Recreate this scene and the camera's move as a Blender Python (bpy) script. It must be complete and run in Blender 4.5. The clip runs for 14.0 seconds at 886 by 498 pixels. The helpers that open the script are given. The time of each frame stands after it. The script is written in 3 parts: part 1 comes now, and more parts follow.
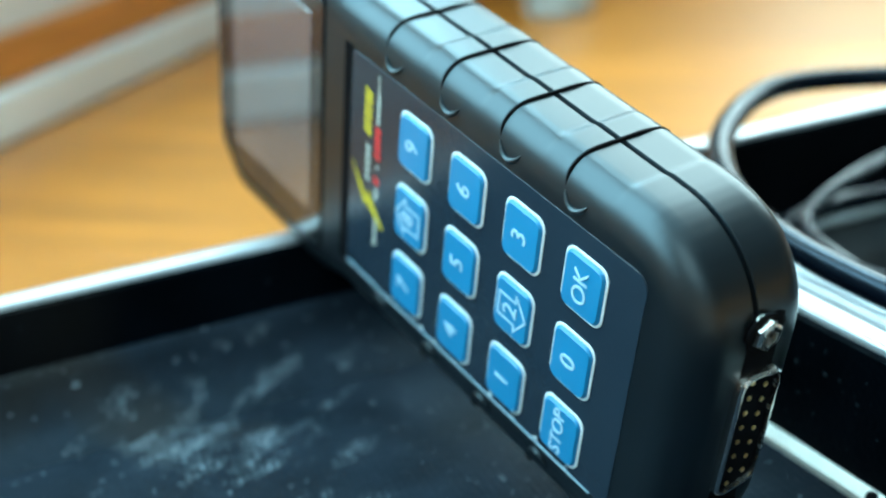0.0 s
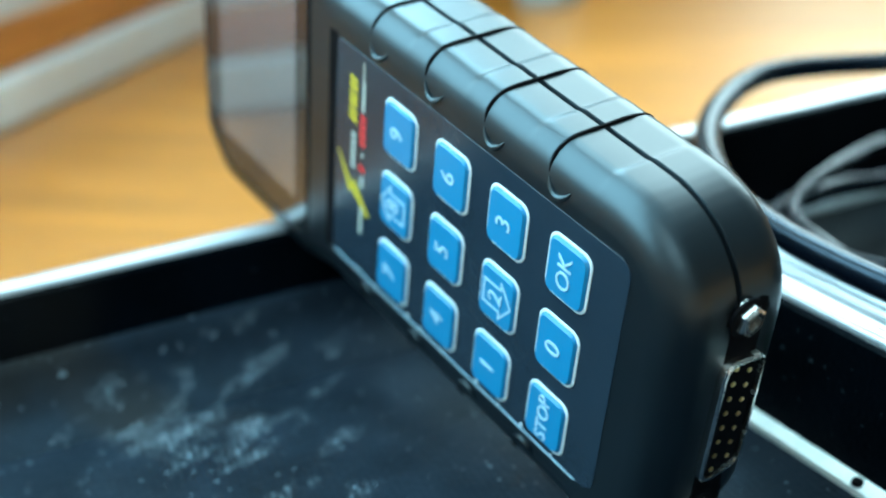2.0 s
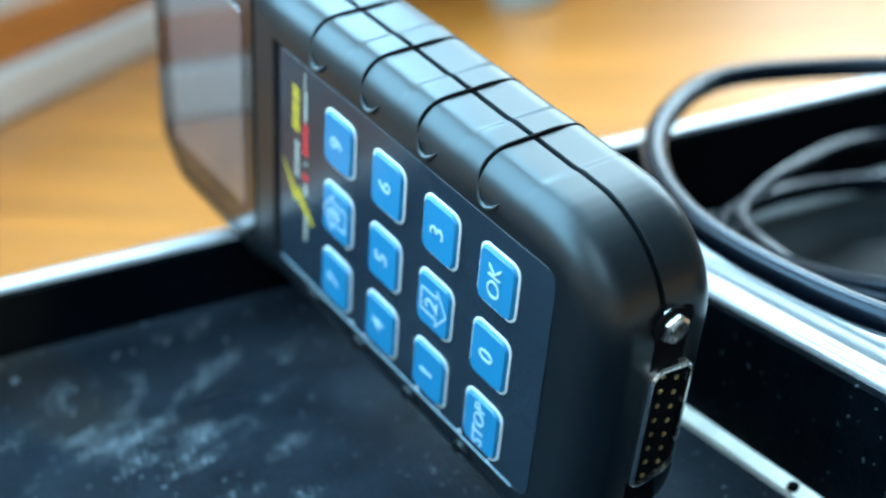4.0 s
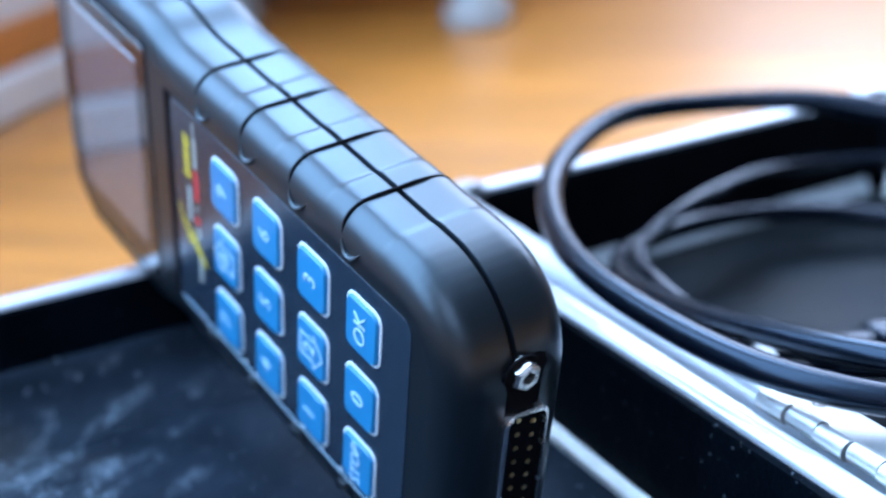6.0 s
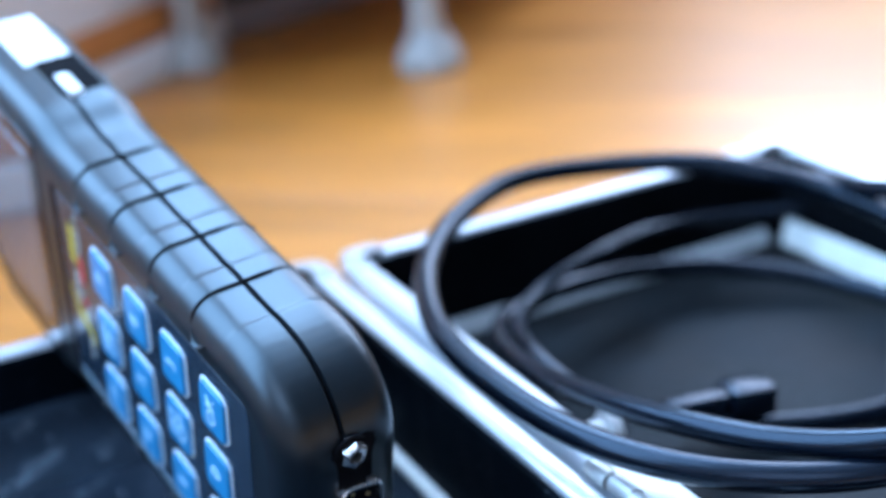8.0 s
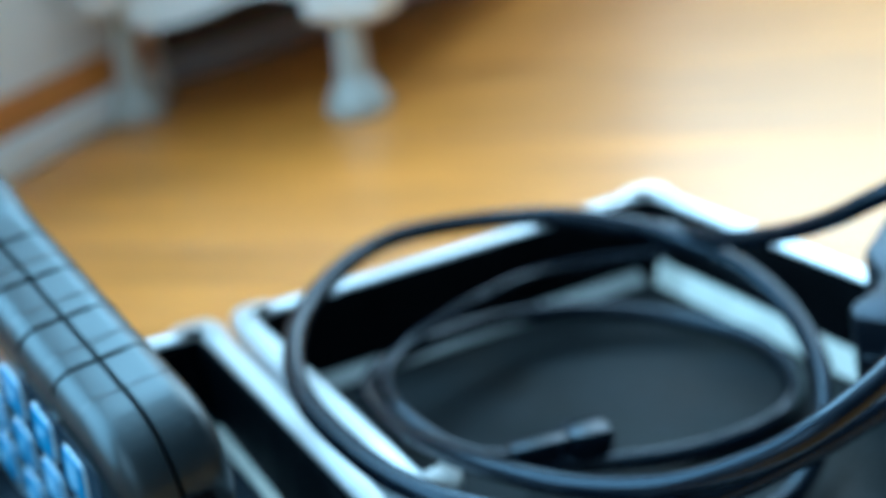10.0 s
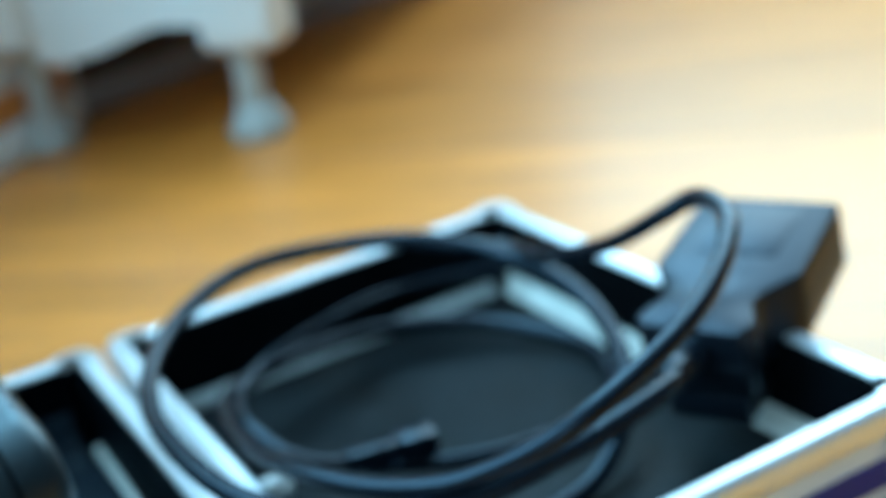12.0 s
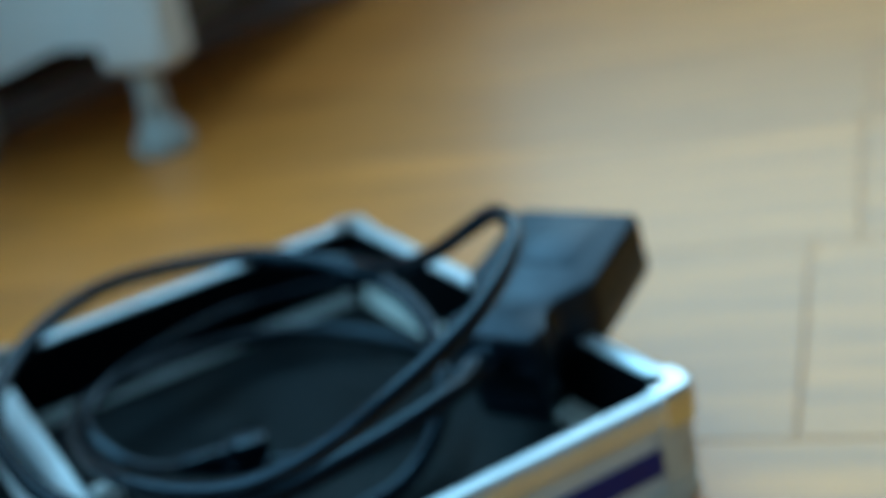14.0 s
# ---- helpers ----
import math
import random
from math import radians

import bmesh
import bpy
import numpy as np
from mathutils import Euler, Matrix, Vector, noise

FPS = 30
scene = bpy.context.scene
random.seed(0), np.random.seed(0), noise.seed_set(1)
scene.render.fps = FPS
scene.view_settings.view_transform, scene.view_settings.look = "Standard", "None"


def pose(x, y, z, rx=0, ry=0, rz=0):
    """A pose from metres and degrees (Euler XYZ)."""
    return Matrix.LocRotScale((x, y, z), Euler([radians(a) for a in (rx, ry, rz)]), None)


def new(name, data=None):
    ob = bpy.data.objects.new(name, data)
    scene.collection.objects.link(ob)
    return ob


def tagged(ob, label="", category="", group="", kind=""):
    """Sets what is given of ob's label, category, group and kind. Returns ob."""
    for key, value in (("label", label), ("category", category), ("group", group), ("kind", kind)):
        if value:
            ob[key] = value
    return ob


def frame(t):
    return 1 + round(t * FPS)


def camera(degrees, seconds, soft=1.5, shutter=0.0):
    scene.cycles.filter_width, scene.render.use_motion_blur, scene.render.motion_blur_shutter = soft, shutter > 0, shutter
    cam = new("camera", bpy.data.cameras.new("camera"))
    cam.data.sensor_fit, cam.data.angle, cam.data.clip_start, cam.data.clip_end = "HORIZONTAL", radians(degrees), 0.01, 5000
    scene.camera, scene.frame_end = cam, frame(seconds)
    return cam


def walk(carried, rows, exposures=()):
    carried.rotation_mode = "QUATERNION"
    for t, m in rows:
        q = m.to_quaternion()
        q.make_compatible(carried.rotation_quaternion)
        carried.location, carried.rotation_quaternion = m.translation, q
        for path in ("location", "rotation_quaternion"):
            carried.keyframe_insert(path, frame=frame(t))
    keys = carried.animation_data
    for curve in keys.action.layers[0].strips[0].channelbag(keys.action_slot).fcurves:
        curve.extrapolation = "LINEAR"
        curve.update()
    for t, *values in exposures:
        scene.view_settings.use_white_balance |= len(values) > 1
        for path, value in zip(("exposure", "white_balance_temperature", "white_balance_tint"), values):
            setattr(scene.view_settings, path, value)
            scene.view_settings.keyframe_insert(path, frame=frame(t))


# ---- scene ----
cam = camera(35.91, 14.0, soft=2.0, shutter=0.6)
cam.data.dof.use_dof = True
cam.data.dof.focus_distance = 0.194
cam.data.dof.aperture_fstop = 11.0


def aim(x, y, z, yaw, pitch, roll):
    """A camera pose from its place, heading, pitch and lean, in degrees."""
    return pose(x, y, z, 90 + pitch, 0, yaw) @ pose(0, 0, 0, 0, 0, roll)


PATH = [
    (0, aim(-0.1496, -0.2526, 0.1278, -24.45, -21.51, -4.19)),
    (0.5, aim(-0.1494, -0.2526, 0.1275, -24.53, -21.63, -4.16)),
    (1, aim(-0.1492, -0.2527, 0.1274, -24.62, -21.78, -4.21)),
    (1.5, aim(-0.1487, -0.2530, 0.1272, -24.61, -21.85, -4.27)),
    (2, aim(-0.1482, -0.2533, 0.1271, -24.63, -21.91, -4.31)),
    (2.5, aim(-0.1475, -0.2538, 0.1270, -24.75, -21.90, -4.25)),
    (5, aim(-0.1328, -0.2646, 0.1315, -24.72, -22.07, -4.57)),
    (5.5, aim(-0.1287, -0.2679, 0.1333, -24.81, -21.91, -4.60)),
    (6, aim(-0.1240, -0.2718, 0.1363, -24.75, -21.88, -4.84)),
    (6.5, aim(-0.1192, -0.2765, 0.1398, -24.68, -21.78, -5.04)),
    (7, aim(-0.1145, -0.2825, 0.1429, -24.57, -21.44, -5.39)),
    (7.5, aim(-0.1090, -0.2893, 0.1467, -24.32, -21.27, -5.73)),
    (8, aim(-0.1025, -0.2964, 0.1516, -23.89, -21.32, -6.22)),
    (10.5, aim(-0.0800, -0.3407, 0.1723, -24.55, -20.79, -8.45)),
    (11, aim(-0.0764, -0.3523, 0.1766, -24.96, -20.86, -8.92)),
    (11.5, aim(-0.0717, -0.3627, 0.1810, -25.33, -21.16, -9.46)),
    (12, aim(-0.0657, -0.3740, 0.1838, -25.46, -21.33, -10.13)),
    (12.5, aim(-0.0574, -0.3857, 0.1859, -25.38, -21.47, -10.68)),
    (13, aim(-0.0495, -0.3950, 0.1879, -25.46, -21.74, -11.15)),
    (13.5, aim(-0.0434, -0.4057, 0.1900, -25.85, -21.86, -11.29)),
    (14, aim(-0.0382, -0.4151, 0.1908, -26.24, -21.66, -11.40)),
]
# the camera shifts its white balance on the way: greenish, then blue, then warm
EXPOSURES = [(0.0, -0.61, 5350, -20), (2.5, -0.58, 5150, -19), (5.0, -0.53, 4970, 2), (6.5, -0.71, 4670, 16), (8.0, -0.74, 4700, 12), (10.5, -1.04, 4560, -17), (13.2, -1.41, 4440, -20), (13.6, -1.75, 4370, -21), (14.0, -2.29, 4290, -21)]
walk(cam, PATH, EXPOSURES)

# ---- world and light ----
world = bpy.data.worlds.new("world")
scene.world = world
world.use_nodes = True
wn = world.node_tree.nodes
sky = wn.new("ShaderNodeTexSky")
sky.sky_type = 'NISHITA'
sky.sun_disc = False
sky.sun_elevation = radians(38)
sky.sun_rotation = radians(40)
wn["Background"].inputs["Strength"].default_value = 0.10
world.node_tree.links.new(sky.outputs[0], wn["Background"].inputs["Color"])

# the room's own axes: s along the window wall, y out through it
SIDE, LEFT, REAR = 0.95, -1.60, -2.20
ROOM = Matrix(((0.722, -0.692, 0, 0.015), (0.692, 0.722, 0, 0.3385), (0, 0, 1, 0), (0, 0, 0, 1)))


def area_lamp(name, m, width, height, power, colour):
    data = bpy.data.lights.new(name, 'AREA')
    data.shape = 'RECTANGLE'
    data.size, data.size_y, data.energy, data.color = width, height, power, colour
    ob = new(name, data)
    ob.matrix_world = m
    return ob


# sky light standing in the openings of the four windows, all out of view
area_lamp("low_window_daylight", ROOM @ pose(-0.52, 0.10, 1.265, -90, 0, 0), 0.74, 2.18, 76, (0.70, 0.88, 1.0))
area_lamp("back_window_daylight", ROOM @ pose(0.515, 0.05, 1.46, -90, 0, 0), 0.85, 1.80, 150, (0.70, 0.88, 1.0))
area_lamp("side_window_daylight", ROOM @ pose(SIDE + 0.02, -0.555, 1.37, 0, 90, 0), 2.00, 1.03, 80, (0.97, 0.96, 0.95))
# fill light in an added, unseen window, to brighten baseboard and left floor
area_lamp("far_fill_daylight", ROOM @ pose(LEFT - 0.02, -0.60, 1.30, 0, -90, 0), 1.50, 0.80, 18, (0.96, 0.97, 0.98))

# ---- materials ----
def material(name, colour, rough=0.5, metal=0.0, scale=60.0, amount=0.25, bump=0.1, fine=900.0,
             coat=0.0, stretch=(1, 1, 1), rough_var=0.1, ior=1.45, piece=0.0, spec=0.5, tint=(1, 1, 1)):
    """A surface of one colour, with broad and fine variation of tone, gloss and relief."""
    m = bpy.data.materials.new(name)
    m.use_nodes = True
    t = m.node_tree
    n, link = t.nodes, t.links.new
    b = n["Principled BSDF"]
    co = n.new("ShaderNodeTexCoord")
    mp = n.new("ShaderNodeMapping")
    mp.inputs["Scale"].default_value = stretch
    link(co.outputs["Object"], mp.inputs["Vector"])
    wide, tight = n.new("ShaderNodeTexNoise"), n.new("ShaderNodeTexNoise")
    wide.inputs["Scale"].default_value, wide.inputs["Detail"].default_value = scale, 5
    tight.inputs["Scale"].default_value, tight.inputs["Detail"].default_value = fine, 3
    for q in (wide, tight):
        link(mp.outputs[0], q.inputs["Vector"])
    mix = n.new("ShaderNodeMath")
    mix.operation = 'MULTIPLY_ADD'
    mix.inputs[1].default_value = 0.35
    link(tight.outputs[0], mix.inputs[0])
    link(wide.outputs[0], mix.inputs[2])
    ramp = n.new("ShaderNodeValToRGB")
    ramp.color_ramp.elements[0].position, ramp.color_ramp.elements[1].position = 0.40, 0.95
    lo = [c * (1 - amount) for c in colour]
    hi = [min(1, c * (1 + amount)) for c in colour]
    ramp.color_ramp.elements[0].color, ramp.color_ramp.elements[1].color = (*lo, 1), (*hi, 1)
    link(mix.outputs[0], ramp.inputs[0])
    last = ramp.outputs[0]
    if piece:
        info, hsv = n.new("ShaderNodeObjectInfo"), n.new("ShaderNodeHueSaturation")
        rng = n.new("ShaderNodeMapRange")
        rng.inputs["To Min"].default_value, rng.inputs["To Max"].default_value = 1 - piece, 1 + piece
        link(info.outputs["Random"], rng.inputs[0])
        link(rng.outputs[0], hsv.inputs["Value"])
        link(last, hsv.inputs["Color"])
        last = hsv.outputs[0]
    link(last, b.inputs["Base Color"])
    rr = n.new("ShaderNodeMapRange")
    rr.inputs["To Min"].default_value, rr.inputs["To Max"].default_value = max(0.02, rough - rough_var), min(1, rough + rough_var)
    link(wide.outputs[0], rr.inputs[0])
    link(rr.outputs[0], b.inputs["Roughness"])
    b.inputs["Metallic"].default_value = metal
    b.inputs["IOR"].default_value = ior
    b.inputs["Specular IOR Level"].default_value = spec
    b.inputs["Specular Tint"].default_value = (*tint, 1)
    b.inputs["Coat Weight"].default_value = coat
    b.inputs["Coat Roughness"].default_value = 0.15
    if bump:
        bp = n.new("ShaderNodeBump")
        bp.inputs["Strength"].default_value, bp.inputs["Distance"].default_value = bump, 0.0004
        link(mix.outputs[0], bp.inputs["Height"])
        link(bp.outputs[0], b.inputs["Normal"])
    return m


def wood_material():
    """Warm lacquered plank: grain drawn out along the plank, each plank of its own tone."""
    m = material("lacquered_wood", (0.50, 0.20, 0.025), 0.34, 0, 9, 0.32, 0.04, 60, 0.0, (9, 0.9, 1), 0.06, piece=0.09, spec=0.9)
    return m


def scuffed_lining(name, colour, wear, gloss):
    """Black lining with pale rubbed patches, dust specks and fine ribs."""
    m = material(name, colour, 0.42, 0, 70, 0.5, 0.8, 1100, rough_var=0.14, tint=(0.85, 0.95, 1.0), spec=gloss)
    t = m.node_tree
    n, link = t.nodes, t.links.new
    b = n["Principled BSDF"]
    base = b.inputs["Base Color"].links[0].from_socket
    co = n.new("ShaderNodeTexCoord")
    drag = n.new("ShaderNodeMapping")
    drag.vector_type = 'TEXTURE'
    drag.inputs["Rotation"].default_value = (0, 0, radians(33))
    drag.inputs["Scale"].default_value = (1.8, 1.0, 1.0)
    link(co.outputs["Object"], drag.inputs["Vector"])
    patch, grit, speck = n.new("ShaderNodeTexNoise"), n.new("ShaderNodeTexNoise"), n.new("ShaderNodeTexNoise")
    for q, sc, d in ((patch, 150, 8), (grit, 1800, 4), (speck, 800, 1)):
        q.inputs["Scale"].default_value, q.inputs["Detail"].default_value = sc, d
        link(drag.outputs[0] if q is not speck else co.outputs["Object"], q.inputs["Vector"])
    ribs = n.new("ShaderNodeTexWave")
    ribs.inputs["Scale"].default_value, ribs.inputs["Distortion"].default_value = 224, 2.0
    ribs.inputs["Detail Scale"].default_value = 3.0
    ribs.bands_direction = 'X'
    weave = n.new("ShaderNodeMapping")
    weave.inputs["Rotation"].default_value = (0, 0, radians(8))
    link(co.outputs["Object"], weave.inputs["Vector"])
    link(weave.outputs[0], ribs.inputs["Vector"])

    def step(source, lo, hi):
        q = n.new("ShaderNodeMapRange")
        q.inputs["From Min"].default_value, q.inputs["From Max"].default_value = lo, hi
        link(source, q.inputs[0])
        return q.outputs[0]

    def times(a, c):
        q = n.new("ShaderNodeMath")
        q.operation = 'MULTIPLY'
        link(a, q.inputs[0])
        if isinstance(c, float):
            q.inputs[1].default_value = c
        else:
            link(c, q.inputs[1])
        return q.outputs[0]

    # most of the rubbing is on one spot of the floor
    spot = n.new("ShaderNodeVectorMath")
    spot.operation = 'DISTANCE'
    spot.inputs[1].default_value = (-0.092, -0.031, 0.004)
    link(co.outputs["Object"], spot.inputs[0])
    rubbed = n.new("ShaderNodeMath")
    rubbed.operation = 'MULTIPLY_ADD'
    rubbed.inputs[1].default_value = 0.20
    link(step(spot.outputs["Value"], 0.040, 0.004), rubbed.inputs[0])
    link(patch.outputs[0], rubbed.inputs[2])
    bare = 0.2 * (1 - wear)
    worn = times(times(step(rubbed.outputs[0], 0.65 + bare, 0.86 + bare), step(grit.outputs[0], 0.47, 0.55)), step(ribs.outputs["Fac"], 0.05, 0.6))
    dust = times(step(speck.outputs[0], 0.735, 0.76), 0.7 * wear)
    most = n.new("ShaderNodeMath")
    most.operation = 'MAXIMUM'
    link(worn, most.inputs[0])
    link(dust, most.inputs[1])
    mix = n.new("ShaderNodeMix")
    mix.data_type = 'RGBA'
    mix.inputs["B"].default_value = (0.28, 0.33, 0.37, 1)
    link(most.outputs[0], mix.inputs["Factor"])
    # brownish dirt in broad patches
    dirt, brown = n.new("ShaderNodeTexNoise"), n.new("ShaderNodeMix")
    dirt.inputs["Scale"].default_value = 22
    link(co.outputs["Object"], dirt.inputs["Vector"])
    brown.data_type = 'RGBA'
    brown.inputs["B"].default_value = (0.030, 0.026, 0.022, 1)
    link(times(step(dirt.outputs[0], 0.56, 0.78), wear), brown.inputs["Factor"])
    link(base, brown.inputs["A"])
    link(brown.outputs["Result"], mix.inputs["A"])
    link(mix.outputs["Result"], b.inputs["Base Color"])
    relief = b.inputs["Normal"].links[0].from_node
    weft = n.new("ShaderNodeBump")
    weft.inputs["Strength"].default_value, weft.inputs["Distance"].default_value = 0.14, 0.0002
    link(ribs.outputs["Fac"], weft.inputs["Height"])
    link(relief.outputs[0], weft.inputs["Normal"])
    link(weft.outputs[0], b.inputs["Normal"])
    return m


WOOD = wood_material()
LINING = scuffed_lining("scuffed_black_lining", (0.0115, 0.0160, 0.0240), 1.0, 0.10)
LINING_PLAIN = scuffed_lining("plain_black_lining", (0.009, 0.0105, 0.0120), 0.25, 0.06)
# side-wall linings are set far darker in colour than the floor linings
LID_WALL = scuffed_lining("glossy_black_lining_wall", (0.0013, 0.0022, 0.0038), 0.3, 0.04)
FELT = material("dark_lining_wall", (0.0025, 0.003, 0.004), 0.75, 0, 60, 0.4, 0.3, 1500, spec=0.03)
PLASTER = material("grey_plaster", (0.84, 0.84, 0.84), 0.8, 0, 8, 0.06, 0.15, 200)
# unseen right and rear walls painted near black to keep reflections dark
LIGHT_CUT_WALL = material("light_cutting_plaster", (0.04, 0.04, 0.04), 0.85, 0, 6, 0.05, 0.15, 150)
CEILING_PAINT = material("pale_ceiling_paint", (0.58, 0.59, 0.60), 0.8, 0, 6, 0.04, 0.1, 150)
# unseen left wall, darkened to lower the fill light
DIMMED_WALL = material("fill_dimming_plaster", (0.26, 0.26, 0.26), 0.85, 0, 6, 0.05, 0.15, 150)
WHITE_PAINT = material("white_paint", (0.86, 0.86, 0.84), 0.35, 0, 20, 0.04, 0.05, 300)
BROWN_TRIM = material("brown_varnished_wood", (0.55, 0.22, 0.04), 0.4, 0, 15, 0.3, 0.1, 90, stretch=(1, 8, 8))
HINGE = material("dull_hinge_metal", (0.46, 0.46, 0.44), 0.45, 0.8, 300, 0.15, 0.08, 2000)
ALU = material("satin_aluminium", (0.80, 0.83, 0.86), 0.34, 0.7, 50, 0.07, 0.10, 1500, rough_var=0.08)
ALU_BRIGHT = material("polished_corner_metal", (0.74, 0.75, 0.76), 0.34, 1.0, 90, 0.05, 0.05, 1500, rough_var=0.05)
# one strip metal in two tones, dim and bright, with its lighting in the colour
STRIP_SHADED = material("shaded_metal_strip", (0.50, 0.52, 0.52), 0.5, 0.3, 120, 0.2, 0.15, 1200)
STRIP_LIT = material("lit_metal_strip", (0.86, 0.86, 0.79), 0.40, 0.25, 120, 0.12, 0.15, 1200)
PANEL = material("cream_case_panel", (0.66, 0.70, 0.73), 0.55, 0, 50, 0.08, 0.08, 800)
NAVY = material("navy_stripe", (0.003, 0.012, 0.18), 0.4, 0, 60, 0.15, 0.05, 900)
CREAM_METAL = material("yellowed_metal", (0.62, 0.61, 0.54), 0.5, 0.0, 120, 0.15, 0.1, 900)
SHELL = material("black_moulded_plastic", (0.0038, 0.0056, 0.0080), 0.35, 0, 70, 0.2, 0.015, 2600, rough_var=0.05, ior=1.6, tint=(0.78, 0.92, 1.0))
# near-black parts; shade of grooves, recesses and hollows is also put into this colour
GROOVE = material("groove_black", (0.003, 0.003, 0.004), 0.8, 0, 80, 0.2, 0.0, spec=0.08)
KEYPAD = material("slate_keypad_foil", (0.017, 0.026, 0.040), 0.22, 0, 40, 0.10, 0.03, 1500, rough_var=0.04, spec=0.5)
KEY_BLUE = material("blue_key_foil", (0.052, 0.20, 0.40), 0.34, 0, 50, 0.06, 0.03, 1200, rough_var=0.04)
KEY_WHITE = material("white_print", (0.72, 0.78, 0.80), 0.5, 0, 80, 0.05, 0.0)
KEY_PRINT = material("pale_blue_print", (0.46, 0.62, 0.74), 0.5, 0, 80, 0.05, 0.0)
PRINT_PALE = material("pale_print", (0.50, 0.52, 0.46), 0.5, 0, 80, 0.05, 0.0)
PRINT_YELLOW = material("yellow_print", (0.58, 0.46, 0.02), 0.5, 0, 80, 0.05, 0.0)
PRINT_RED = material("red_print", (0.55, 0.03, 0.03), 0.5, 0, 80, 0.05, 0.0)
SCREEN = material("dark_glossy_glass", (0.020, 0.022, 0.024), 0.06, 0, 30, 0.10, 0.0, 600, rough_var=0.02, ior=1.75)
LCD = material("grey_display", (0.10, 0.102, 0.115), 0.07, 0, 30, 0.10, 0.0, 600, rough_var=0.02, ior=3.2)
RUBBER = material("black_cable_rubber", (0.0022, 0.0034, 0.0070), 0.25, 0, 120, 0.2, 0.02, 2000, rough_var=0.06, ior=1.46, tint=(0.66, 0.80, 1.0), spec=0.36)
PLUG = material("black_plug_plastic", (0.0015, 0.0022, 0.0045), 0.44, 0, 120, 0.2, 0.03, 2000, ior=1.45, tint=(0.70, 0.80, 1.0))
NICKEL = material("nickel_plate", (0.74, 0.70, 0.66), 0.25, 1.0, 300, 0.12, 0.08, 2000)
GOLD = material("gold_contact", (0.85, 0.58, 0.22), 0.35, 1.0, 300, 0.1, 0.0)
# shaded copies of the white skirting and the brown trim, darkened by colour
SHADED_PAINT = material("shade_grey_painted_wood", (0.30, 0.28, 0.29), 0.5, 0, 20, 0.1, 0.05, 300)
SHADED_TRIM = material("shade_darkened_brown_wood", (0.035, 0.022, 0.014), 0.5, 0, 15, 0.3, 0.1, 90, stretch=(1, 8, 8))
CABINET_PAINT = material("cabinet_white_paint", (0.66, 0.66, 0.64), 0.4, 0, 20, 0.05, 0.05, 300)
CABINET_FRONT = material("dark_cabinet_front", (0.022, 0.020, 0.022), 0.5, 0, 20, 0.2, 0.05, 300)
FOOT = material("white_plastic_foot", (0.38, 0.385, 0.36), 0.4, 0, 60, 0.06, 0.05, 400)
LABEL = material("white_label", (0.82, 0.85, 0.88), 0.3, 0, 60, 0.03, 0.0)


# ---- helpers of this scene ----
def mesh_of(name, bm, mat, smooth=True, angle=35):
    bmesh.ops.recalc_face_normals(bm, faces=bm.faces[:])
    for f in bm.faces:
        f.smooth = smooth
    if smooth:
        for e in bm.edges:
            if len(e.link_faces) == 2 and e.calc_face_angle(0) > radians(angle):
                e.smooth = False
    me = bpy.data.meshes.new(name)
    bm.to_mesh(me)
    bm.free()
    for q in (mat if isinstance(mat, (list, tuple)) else [mat]):
        me.materials.append(q)
    return me


def part(name, bm, mat, parent, label="", smooth=True, angle=35):
    ob = new(name, mesh_of(name, bm, mat, smooth, angle))
    ob.parent = parent
    if label:
        tagged(ob, label=label)
    return ob


def thing(name, m, label, category, group="", kind=""):
    ob = new(name)
    ob.empty_display_size = 0.01
    ob.matrix_world = m
    return tagged(ob, label, category, group, kind)


def block(lo, hi, bevel=0.0, segments=2, bm=None):
    """A box from corner to corner with rounded edges."""
    own = bmesh.new()
    bmesh.ops.create_cube(own, size=1)
    for v in own.verts:
        for k in range(3):
            v.co[k] = lo[k] if v.co[k] < 0 else hi[k]
    if bevel:
        bmesh.ops.bevel(own, geom=own.edges[:], offset=bevel, segments=segments, affect='EDGES', profile=0.5)
    return joined(own, bm)


def joined(own, bm):
    if bm is None:
        return own
    me = bpy.data.meshes.new("tmp")
    own.to_mesh(me)
    own.free()
    bm.from_mesh(me)
    bpy.data.meshes.remove(me)
    return bm


def rounded(corners, step=0.0015, arc=8):
    """A closed outline from corners (x, z, radius), counter-clockwise, with filleted corners and even steps."""
    out = []
    n = len(corners)
    for i in range(n):
        a, b, c = (Vector(corners[(i + k) % n][:2]) for k in (-1, 0, 1))
        r = corners[i][2]
        u, v = (a - b).normalized(), (c - b).normalized()
        ang = u.angle(v)
        if r < 1e-6 or ang > 3.10:
            out.append(b)
            continue
        d = min(r / math.tan(ang / 2), 0.48 * (a - b).length, 0.48 * (c - b).length)
        r = d * math.tan(ang / 2)
        mid = b + (u + v).normalized() * (r / math.sin(ang / 2))
        p, q = b + u * d - mid, b + v * d - mid
        turn = math.atan2(p.x * q.y - p.y * q.x, p.dot(q))
        for k in range(arc + 1):
            w = turn * k / arc
            out.append(mid + Vector((p.x * math.cos(w) - p.y * math.sin(w), p.x * math.sin(w) + p.y * math.cos(w))))
    dense = []
    for i, p in enumerate(out):
        q = out[(i + 1) % len(out)]
        k = max(1, int((q - p).length / step))
        dense += [p.lerp(q, j / k) for j in range(k)]
    return dense


